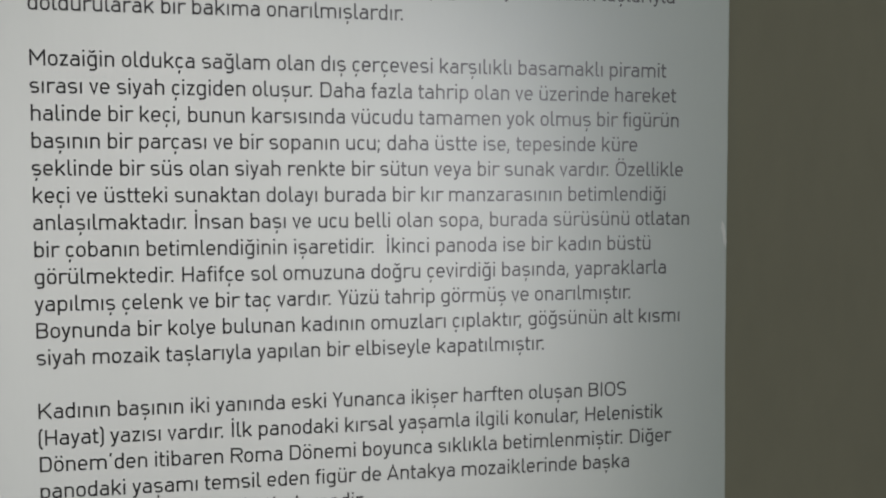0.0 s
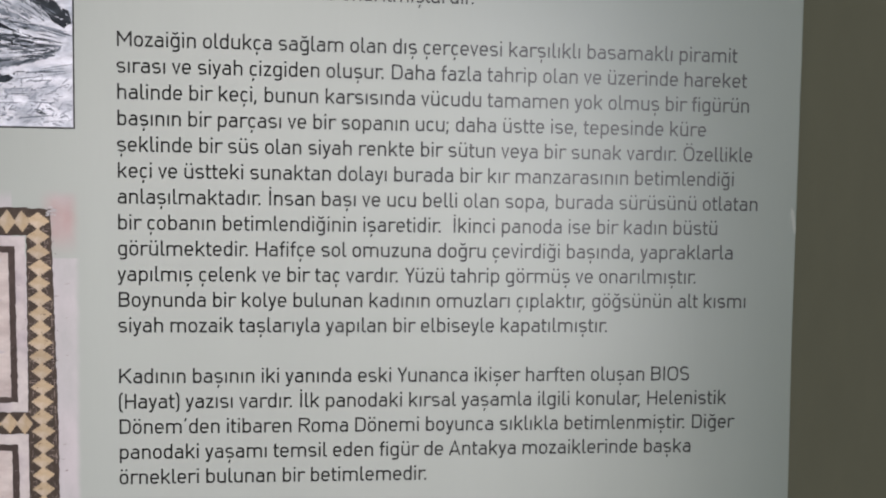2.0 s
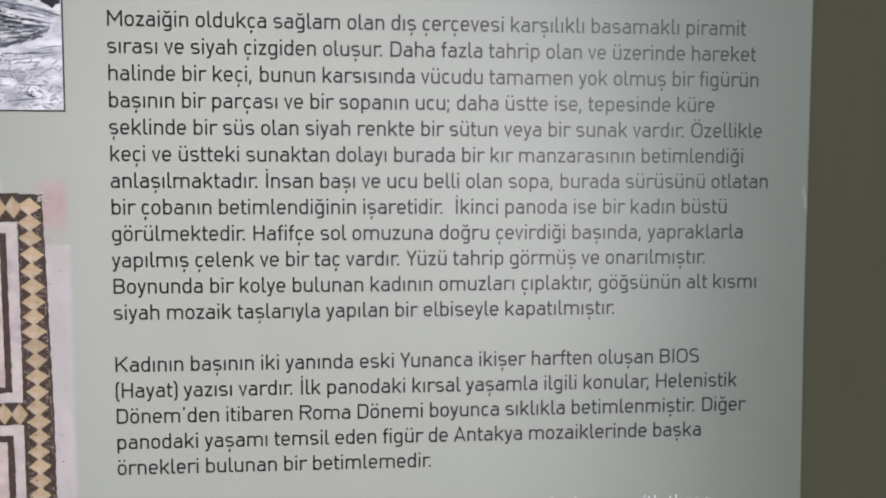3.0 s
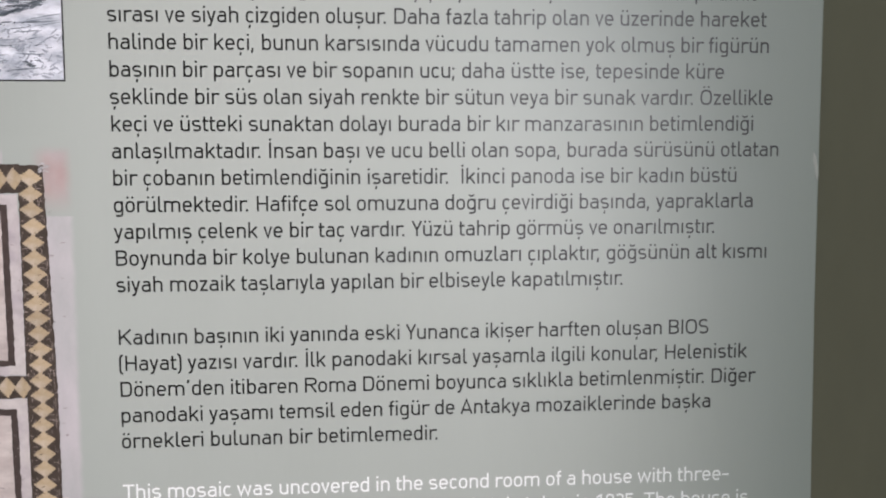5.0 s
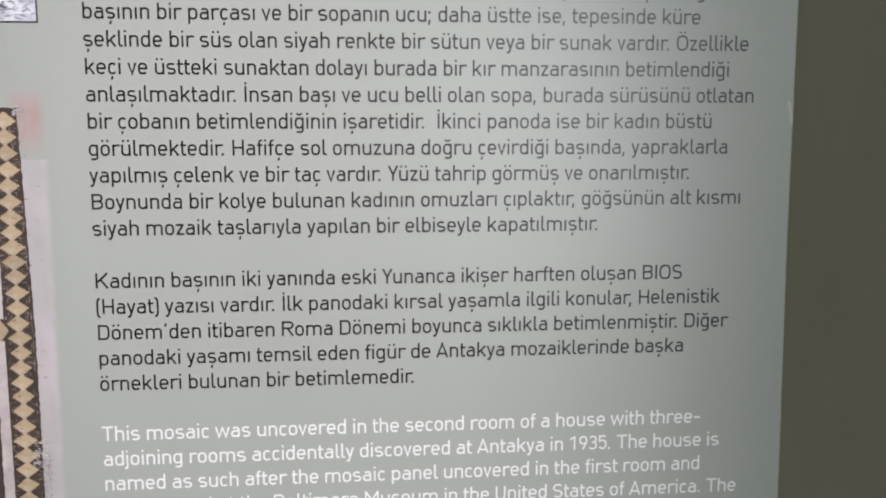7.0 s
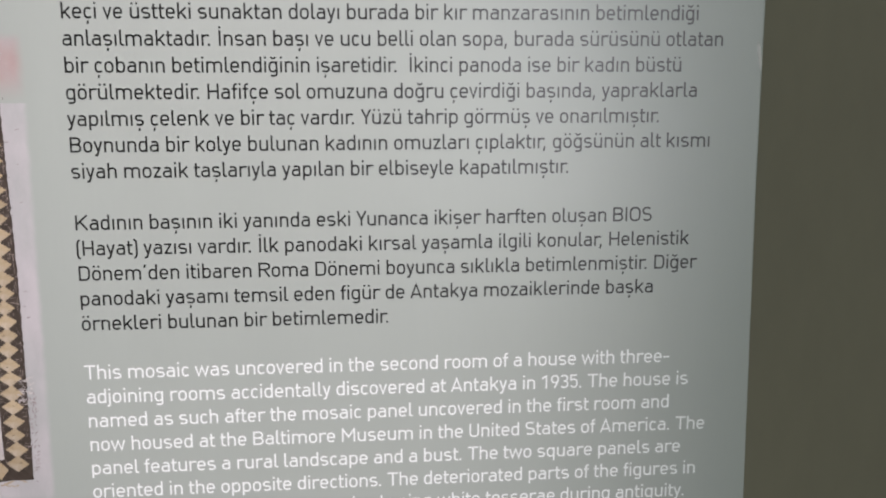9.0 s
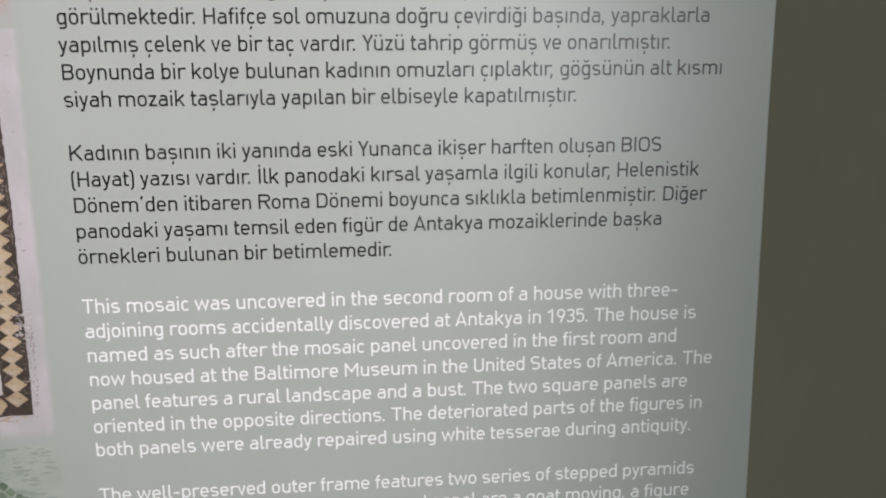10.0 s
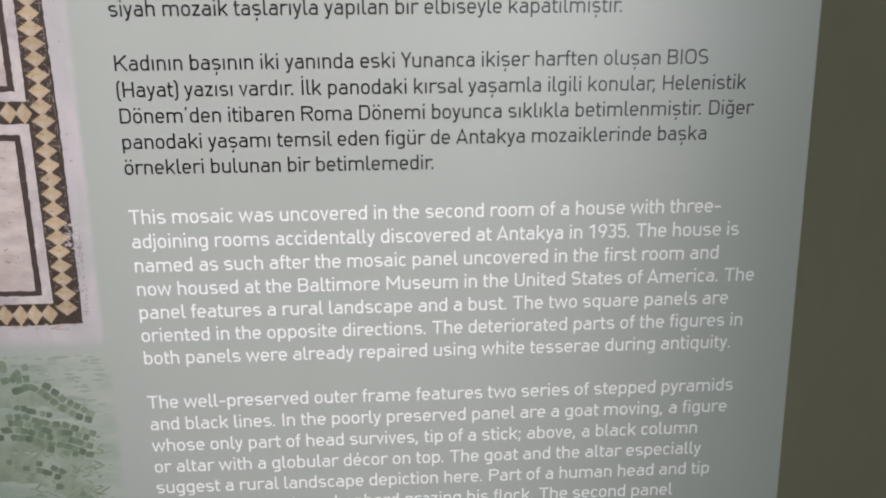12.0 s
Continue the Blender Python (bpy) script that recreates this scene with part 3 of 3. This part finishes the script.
def mortar_joints():
    """Pale joints between the small dark tesserae of the border, thin and broken, in steps."""
    rng = random.Random(12)
    verts, faces = [], []
    for side in (1, -1):
        z = 1.3722
        while z > 1.186:
            edge = outer(z) if side > 0 else -0.0398
            for k in range(rng.randint(2, 6)):
                x, zz = edge - side * rng.uniform(0.0006, 0.0036), z + rng.uniform(-0.0022, 0.0022)
                a, b = (rng.uniform(0.0004, 0.0012), 0.00011) if rng.random() < 0.55 else (0.00011, rng.uniform(0.0003, 0.0009))
                start = len(verts)
                verts.extend((x + u * a, layer(2.6 + 0.02 * (k % 5)), zz + v * b) for u, v in ((-1, -1), (1, -1), (1, 1), (-1, 1)))
                faces.append((start, start + 1, start + 2, start + 3))
            z -= 0.00702
    # the outer line stands a little apart from the steps
    z = 1.340
    while z > 1.232:
        step = rng.uniform(0.001, 0.004)
        if rng.random() < 0.6:
            x, start = outer(z) - 0.0012 + rng.uniform(-0.0001, 0.0001), len(verts)
            verts.extend((x + u * 0.00012, layer(2.75), z + v * step * 0.45) for u, v in ((-1, -1), (1, -1), (1, 1), (-1, 1)))
            faces.append((start, start + 1, start + 2, start + 3))
        z -= step
    return tagged(mesh_object("mortar_joint", verts, faces, M_JOINT, mosaic), kind="stuff")


M_JOINT = surface("mortar_joint", srgb(150, 140, 132), GLOSS, 0.2, 200, 900, 0.01, island=0.25)
mortar_joints()

# ---- the faded green mosaic fragment ----
wash = flat("fragment_picture", [(PRINT_LEFT, 0.98), (-0.0105, 0.98), (-0.0105, 1.1745), (PRINT_LEFT, 1.1745)], M_WASH, panel, 0.6,
            "faded pale green print of a mosaic fragment")


def tile_band(course, rows, size, seed, kept=0.95):
    """Curved courses of dark green tesserae, side by side, each an uneven and slightly rounded square."""
    rng = random.Random(seed)
    path = [Vector(p) for p in flowing(course, 8)]
    for row in range(rows):
        walked, due = 0.0, rng.uniform(0, size)
        for p, q in zip(path, path[1:]):
            way = q - p
            while due <= walked + way.length:
                at = p + way * ((due - walked) / way.length)
                long = size * rng.choice((0.8, 0.95, 1.0, 1.1, 1.5))
                normal = Vector((way.y, -way.x)).normalized()
                at = at + normal * (row * size * 1.04 + rng.uniform(-0.0004, 0.0004))
                due += long * 1.06 + 0.0003
                if rng.random() > kept:
                    continue
                tilt = math.atan2(way.y, way.x) + rng.uniform(-0.22, 0.22)
                ring = []
                for k in range(14):
                    angle = 2 * math.pi * (k + 0.5) / 14
                    r = 0.5 / max(abs(math.cos(angle)), abs(math.sin(angle))) ** 0.85 * rng.uniform(0.88, 1.06)
                    u, v = r * long * math.cos(angle), r * size * 0.95 * math.sin(angle)
                    ring.append((at.x + u * math.cos(tilt) - v * math.sin(tilt), at.y + u * math.sin(tilt) + v * math.cos(tilt)))
                flat("tessera", ring, rng.choice((M_GREENTILE, M_GREENTILE, M_GREENTILE, M_PALETILE)), wash, 2.3 + 0.05 * (len(wash.children) % 37))
            walked += way.length


M_PALETILE = surface("pale_green_tesserae", srgb(128, 145, 124), GLOSS, 0.2, 220, 900, 0.01, object_random=0.12)
M_BRUSH = surface("grey_green_strokes", srgb(148, 162, 150), GLOSS, 0.15, 160, 900, 0.01, island=0.06)
tile_band([(-0.0640, 1.1495), (-0.0575, 1.1560), (-0.0545, 1.1560)], 1, 0.0036, 1)
tile_band([(-0.0640, 1.1480), (-0.0560, 1.1500), (-0.0460, 1.1445), (-0.0385, 1.1375), (-0.0300, 1.1320), (-0.0245, 1.1290)], 2, 0.0040, 2)
tile_band([(-0.0680, 1.1580), (-0.0670, 1.1480)], 1, 0.0045, 3)
tile_band([(-0.0640, 1.1352), (-0.0570, 1.1330), (-0.0480, 1.1300)], 1, 0.0034, 4)
tile_band([(-0.0700, 1.1300), (-0.0600, 1.1295), (-0.0480, 1.1255), (-0.0380, 1.1235), (-0.0270, 1.1195)], 4, 0.0037, 5, 0.95)
tile_band([(-0.0760, 1.1185), (-0.0620, 1.1180), (-0.0460, 1.1100), (-0.0300, 1.1075)], 1, 0.0036, 6, 0.6)
tile_band([(-0.0720, 1.1050), (-0.0560, 1.1030), (-0.0440, 1.0975)], 2, 0.0034, 7, 0.55)
tile_band([(-0.0620, 1.0920), (-0.0420, 1.0885), (-0.0300, 1.0800)], 1, 0.0036, 8, 0.5)
for ring, seed in (([(-0.095, 1.1450), (-0.062, 1.1500), (-0.050, 1.1450), (-0.030, 1.1290), (-0.036, 1.1270), (-0.050, 1.1360), (-0.095, 1.1330)], 50),
                   ([(-0.095, 1.1300), (-0.060, 1.1300), (-0.030, 1.1200), (-0.025, 1.1090), (-0.040, 1.1040), (-0.060, 1.1100), (-0.095, 1.1100)], 51),
                   ([(-0.092, 1.1110), (-0.045, 1.1090), (-0.030, 1.1040), (-0.029, 1.0750), (-0.038, 1.0700), (-0.046, 1.0850), (-0.060, 1.0920), (-0.092, 1.0950)], 52)):
    flat("faded_patch", wobbly(ring, 0.0028, 0.0025, seed), M_FADED, wash, 1.1 + 0.15 * (seed - 50))
flecks("faded_speckle", -0.068, -0.0245, 1.078, 1.118, 110, 0.0022, M_PALETILE, wash, 1.7, 62, 0.1, 0.8)
flecks("faded_speckle", -0.0300, -0.0195, 1.078, 1.120, 40, 0.0016, M_FADED, wash, 1.6, 61, 0.3, 0.4)
flecks("brush_stroke", -0.075, -0.0200, 1.128, 1.1620, 130, 0.0024, M_BRUSH, wash, 0.64, 63, 0.0, 0.14)

# ---- the black-and-white photograph ----
photo = flat("photograph", [(-0.27, 1.4179), (-0.0176, 1.4179), (-0.0176, 1.575), (-0.27, 1.575)], M_INK, panel, 1,
             "black-and-white printed photograph of an excavation slope with a thin dark rim")
M_SNOW = surface("pale_slope", srgb(216, 223, 228), GLOSS, 0.3, 130, 700, 0.006, tint=srgb(176, 186, 193), tint_scale=150, stretch=(0.6, 1, 1.3))
M_MIDDLE = surface("grey_slope", srgb(112, 122, 130), GLOSS, 0.3, 200, 800, 0.006, tint=srgb(150, 160, 167), tint_scale=170, island=0.25)
M_DULL = surface("dull_slope", srgb(158, 167, 175), GLOSS, 0.2, 200, 800, 0.006, island=0.12)
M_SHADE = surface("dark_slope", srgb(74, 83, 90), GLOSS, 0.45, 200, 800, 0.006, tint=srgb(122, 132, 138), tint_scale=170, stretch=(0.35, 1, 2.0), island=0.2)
M_BLACK = surface("black_scrub", srgb(38, 44, 49), GLOSS, 0.5, 200, 800, 0.006, tint=srgb(60, 68, 73), tint_scale=160)
flat("slope", [(-0.2695, 1.4186), (-0.0183, 1.4186), (-0.0183, 1.5745), (-0.2695, 1.5745)], M_SNOW, photo, 2)
for name, ring, material, seed in (
        ("shade", [(-0.100, 1.4675), (-0.050, 1.4650), (-0.040, 1.4600), (-0.030, 1.4570), (-0.0235, 1.4550), (-0.026, 1.4510), (-0.034, 1.4480), (-0.046, 1.4455), (-0.058, 1.4440), (-0.100, 1.4400)], M_MIDDLE, 71),
        ("shade", [(-0.100, 1.4860), (-0.052, 1.4790), (-0.044, 1.4740), (-0.037, 1.4690), (-0.036, 1.4668), (-0.045, 1.4675), (-0.054, 1.4700), (-0.100, 1.4720)], M_MIDDLE, 72),
        ("scrub", [(-0.044, 1.4960), (-0.0184, 1.4960), (-0.0184, 1.4800), (-0.026, 1.4790), (-0.034, 1.4785), (-0.041, 1.4820)], M_BLACK, 73),
        ("scrub", [(-0.042, 1.4815), (-0.031, 1.4785), (-0.024, 1.4735), (-0.0188, 1.4695), (-0.0188, 1.4658), (-0.0225, 1.4638), (-0.0268, 1.4660), (-0.030, 1.4712), (-0.036, 1.4752), (-0.042, 1.4785)], M_BLACK, 74),
        ("scrub", [(-0.075, 1.4920), (-0.046, 1.4900), (-0.046, 1.4870), (-0.050, 1.4840), (-0.075, 1.4850)], M_BLACK, 75),
        ("scrub", [(-0.100, 1.4660), (-0.053, 1.4655), (-0.046, 1.4630), (-0.041, 1.4600), (-0.048, 1.4598), (-0.054, 1.4610), (-0.100, 1.4600)], M_BLACK, 76),
        ("scrub", [(-0.100, 1.4450), (-0.051, 1.4425), (-0.0445, 1.4405), (-0.047, 1.4385), (-0.055, 1.4385), (-0.100, 1.4390)], M_BLACK, 77)):
    flat(name, wobbly(ring, 0.0012, 0.0010, seed), material, photo, 4 if material is M_BLACK else 3)


def streaks(name, starts, ends, count, thin, thick, material, n, seed):
    """Curved, tapered brush-like streaks that run from one stretch of the picture towards another."""
    rng = random.Random(seed)
    verts, faces = [], []
    (xa, za), (xb, zb) = starts
    (xc, zc), (xd, zd) = ends
    for i in range(count):
        f = rng.random()
        a = Vector((xa + (xb - xa) * f, za + (zb - za) * f))
        b = Vector((xc + (xd - xc) * f, zc + (zd - zc) * f))
        low = rng.uniform(0, 0.75)
        high = min(1.0, low + rng.uniform(0.1, 0.4))
        sag, half, depth, start = rng.uniform(-0.0012, 0.0012), rng.uniform(thin, thick) / 2, layer(n + 0.03 * (i % 15)), len(verts)
        for k in range(7):
            g = low + (high - low) * k / 6
            at = a + (b - a) * g
            w = half * math.sin(math.pi * (0.06 + 0.88 * k / 6)) * rng.uniform(0.7, 1.25)
            z = at.y + sag * math.sin(math.pi * g * 1.5) + rng.uniform(-0.0001, 0.0001)
            verts += [(at.x, depth, z + w), (at.x, depth, z - w)]
        faces += [(start + 2 * k + 1, start + 2 * k + 3, start + 2 * k + 2, start + 2 * k) for k in range(6)]
    return tagged(mesh_object(name, verts, faces, material, photo), kind="stuff")


FAN = ((-0.066, 1.4660), (-0.066, 1.4440)), ((-0.0225, 1.4560), (-0.0260, 1.4515))
streaks("streak", *FAN, 95, 0.0004, 0.0012, M_SHADE, 4.6, 90)
streaks("streak", *FAN, 34, 0.0003, 0.0011, M_SNOW, 5.2, 91)
streaks("streak", *FAN, 26, 0.0002, 0.0006, M_BLACK, 5.8, 92)
streaks("streak", ((-0.060, 1.4860), (-0.060, 1.4740)), ((-0.030, 1.4700), (-0.036, 1.4660)), 30, 0.0004, 0.0012, M_MIDDLE, 4.6, 93)
streaks("streak", ((-0.060, 1.4840), (-0.060, 1.4750)), ((-0.032, 1.4700), (-0.036, 1.4665)), 16, 0.0004, 0.0010, M_SNOW, 5.2, 94)
streaks("streak", ((-0.046, 1.4810), (-0.042, 1.4770)), ((-0.024, 1.4720), (-0.030, 1.4650)), 22, 0.0004, 0.0012, M_SHADE, 4.6, 95)
streaks("streak", ((-0.058, 1.4712), (-0.058, 1.4680)), ((-0.0185, 1.4620), (-0.0185, 1.4560)), 20, 0.0004, 0.0012, M_MIDDLE, 3.6, 96)
streaks("streak", ((-0.060, 1.4430), (-0.058, 1.4420)), ((-0.0270, 1.4515), (-0.0260, 1.4510)), 8, 0.0005, 0.0008, M_SHADE, 6.4, 97)
streaks("streak", ((-0.066, 1.4400), (-0.060, 1.4200)), ((-0.0185, 1.4470), (-0.0185, 1.4200)), 22, 0.0002, 0.0008, M_MIDDLE, 3.6, 98)
flecks("scree", -0.07, -0.0190, 1.4195, 1.4400, 160, 0.0013, M_DULL, photo, 3.6, 99, 0.2, 0.9)
flecks("scree", -0.07, -0.0195, 1.4205, 1.4440, 110, 0.0005, M_MIDDLE, photo, 6.4, 86, -0.1, 0.6)
flecks("scree", -0.07, -0.0195, 1.4215, 1.4440, 26, 0.0006, M_SHADE, photo, 6.9, 87, 0.1, 0.5)
flecks("scree", -0.0350, -0.0290, 1.4240, 1.4275, 12, 0.0009, M_SHADE, photo, 6.9, 88, 0.1, 0.5)

flecks("snow_patch", -0.048, -0.0190, 1.4640, 1.4830, 60, 0.0007, M_SNOW, photo, 7.2, 101, -0.5, 0.8)
flecks("snow_patch", -0.060, -0.0350, 1.4660, 1.4860, 70, 0.0012, M_SNOW, photo, 7.2, 102, -0.5, 0.5)
flecks("scrub_patch", -0.060, -0.0360, 1.4660, 1.4860, 18, 0.0008, M_BLACK, photo, 7.8, 103, -0.5, 0.5)
flecks("scrub_patch", -0.060, -0.0380, 1.4560, 1.4660, 46, 0.0009, M_BLACK, photo, 7.8, 104, -0.2, 0.4)
flecks("snow_patch", -0.050, -0.0230, 1.4470, 1.4600, 60, 0.0007, M_SNOW, photo, 7.2, 105, 0.1, 0.5)

# ---- wear on the board's side ----
def scuff():
    """A chip where the film has lifted from the pale core."""
    bm = bmesh.new()
    x, z = RIGHT - 0.0026, 1.3798
    ring = [(-0.0004, 0.0048), (0.0010, 0.0030), (0.0018, 0.0), (0.0024, -0.0034), (0.0018, -0.0056), (0.0006, -0.0034), (0.0, -0.0006), (-0.0008, 0.0020)]
    base = [bm.verts.new((x + u, layer(1), z + v * 1.35)) for u, v in ring]
    top = [bm.verts.new((x + u * 0.7 + 0.0002, layer(1) - 0.0001, z + v * 1.2)) for u, v in ring]
    for k in range(len(ring)):
        bm.faces.new((base[k], base[(k + 1) % len(ring)], top[(k + 1) % len(ring)], top[k]))
    bm.faces.new(top)
    return bm


part("scuff_mark", scuff(), M_SCUFF, panel, "small pale chipped scuff")

# ---- spotlight, and the added frame round the ceiling fill ----
def spotlight_housing():
    thing = holder("spotlight", "small dark metal spotlight under the ceiling", "spotlight")
    aim_m = look(SPOT_EYE, SPOT_AT)
    bm = bmesh.new()
    bmesh.ops.create_cone(bm, cap_ends=False, segments=28, radius1=0.062, radius2=0.062, depth=0.2, matrix=aim_m @ Matrix.Translation((0, 0, 0.09)))
    bmesh.ops.create_circle(bm, cap_ends=True, segments=28, radius=0.062, matrix=aim_m @ Matrix.Translation((0, 0, 0.19)))
    part("housing", bm, M_METAL, thing)
    x, y, z = (aim_m @ Matrix.Translation((0, 0, 0.12))).translation
    part("stem", box(x - 0.012, x + 0.012, y - 0.012, y + 0.012, z + 0.04, Z1, 0.003), M_METAL, thing)
    return thing


spotlight_housing()


# made-up surround for the fill lamp; no such fixture is known here
def added_fixture():
    thing = holder("fill_lamp_frame", "plain white frame added around an unseen ceiling fill lamp", "ceiling light")
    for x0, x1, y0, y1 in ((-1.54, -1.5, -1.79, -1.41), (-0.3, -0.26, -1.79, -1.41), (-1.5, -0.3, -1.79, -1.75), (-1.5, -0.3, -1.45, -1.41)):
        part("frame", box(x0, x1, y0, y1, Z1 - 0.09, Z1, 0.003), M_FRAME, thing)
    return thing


added_fixture()
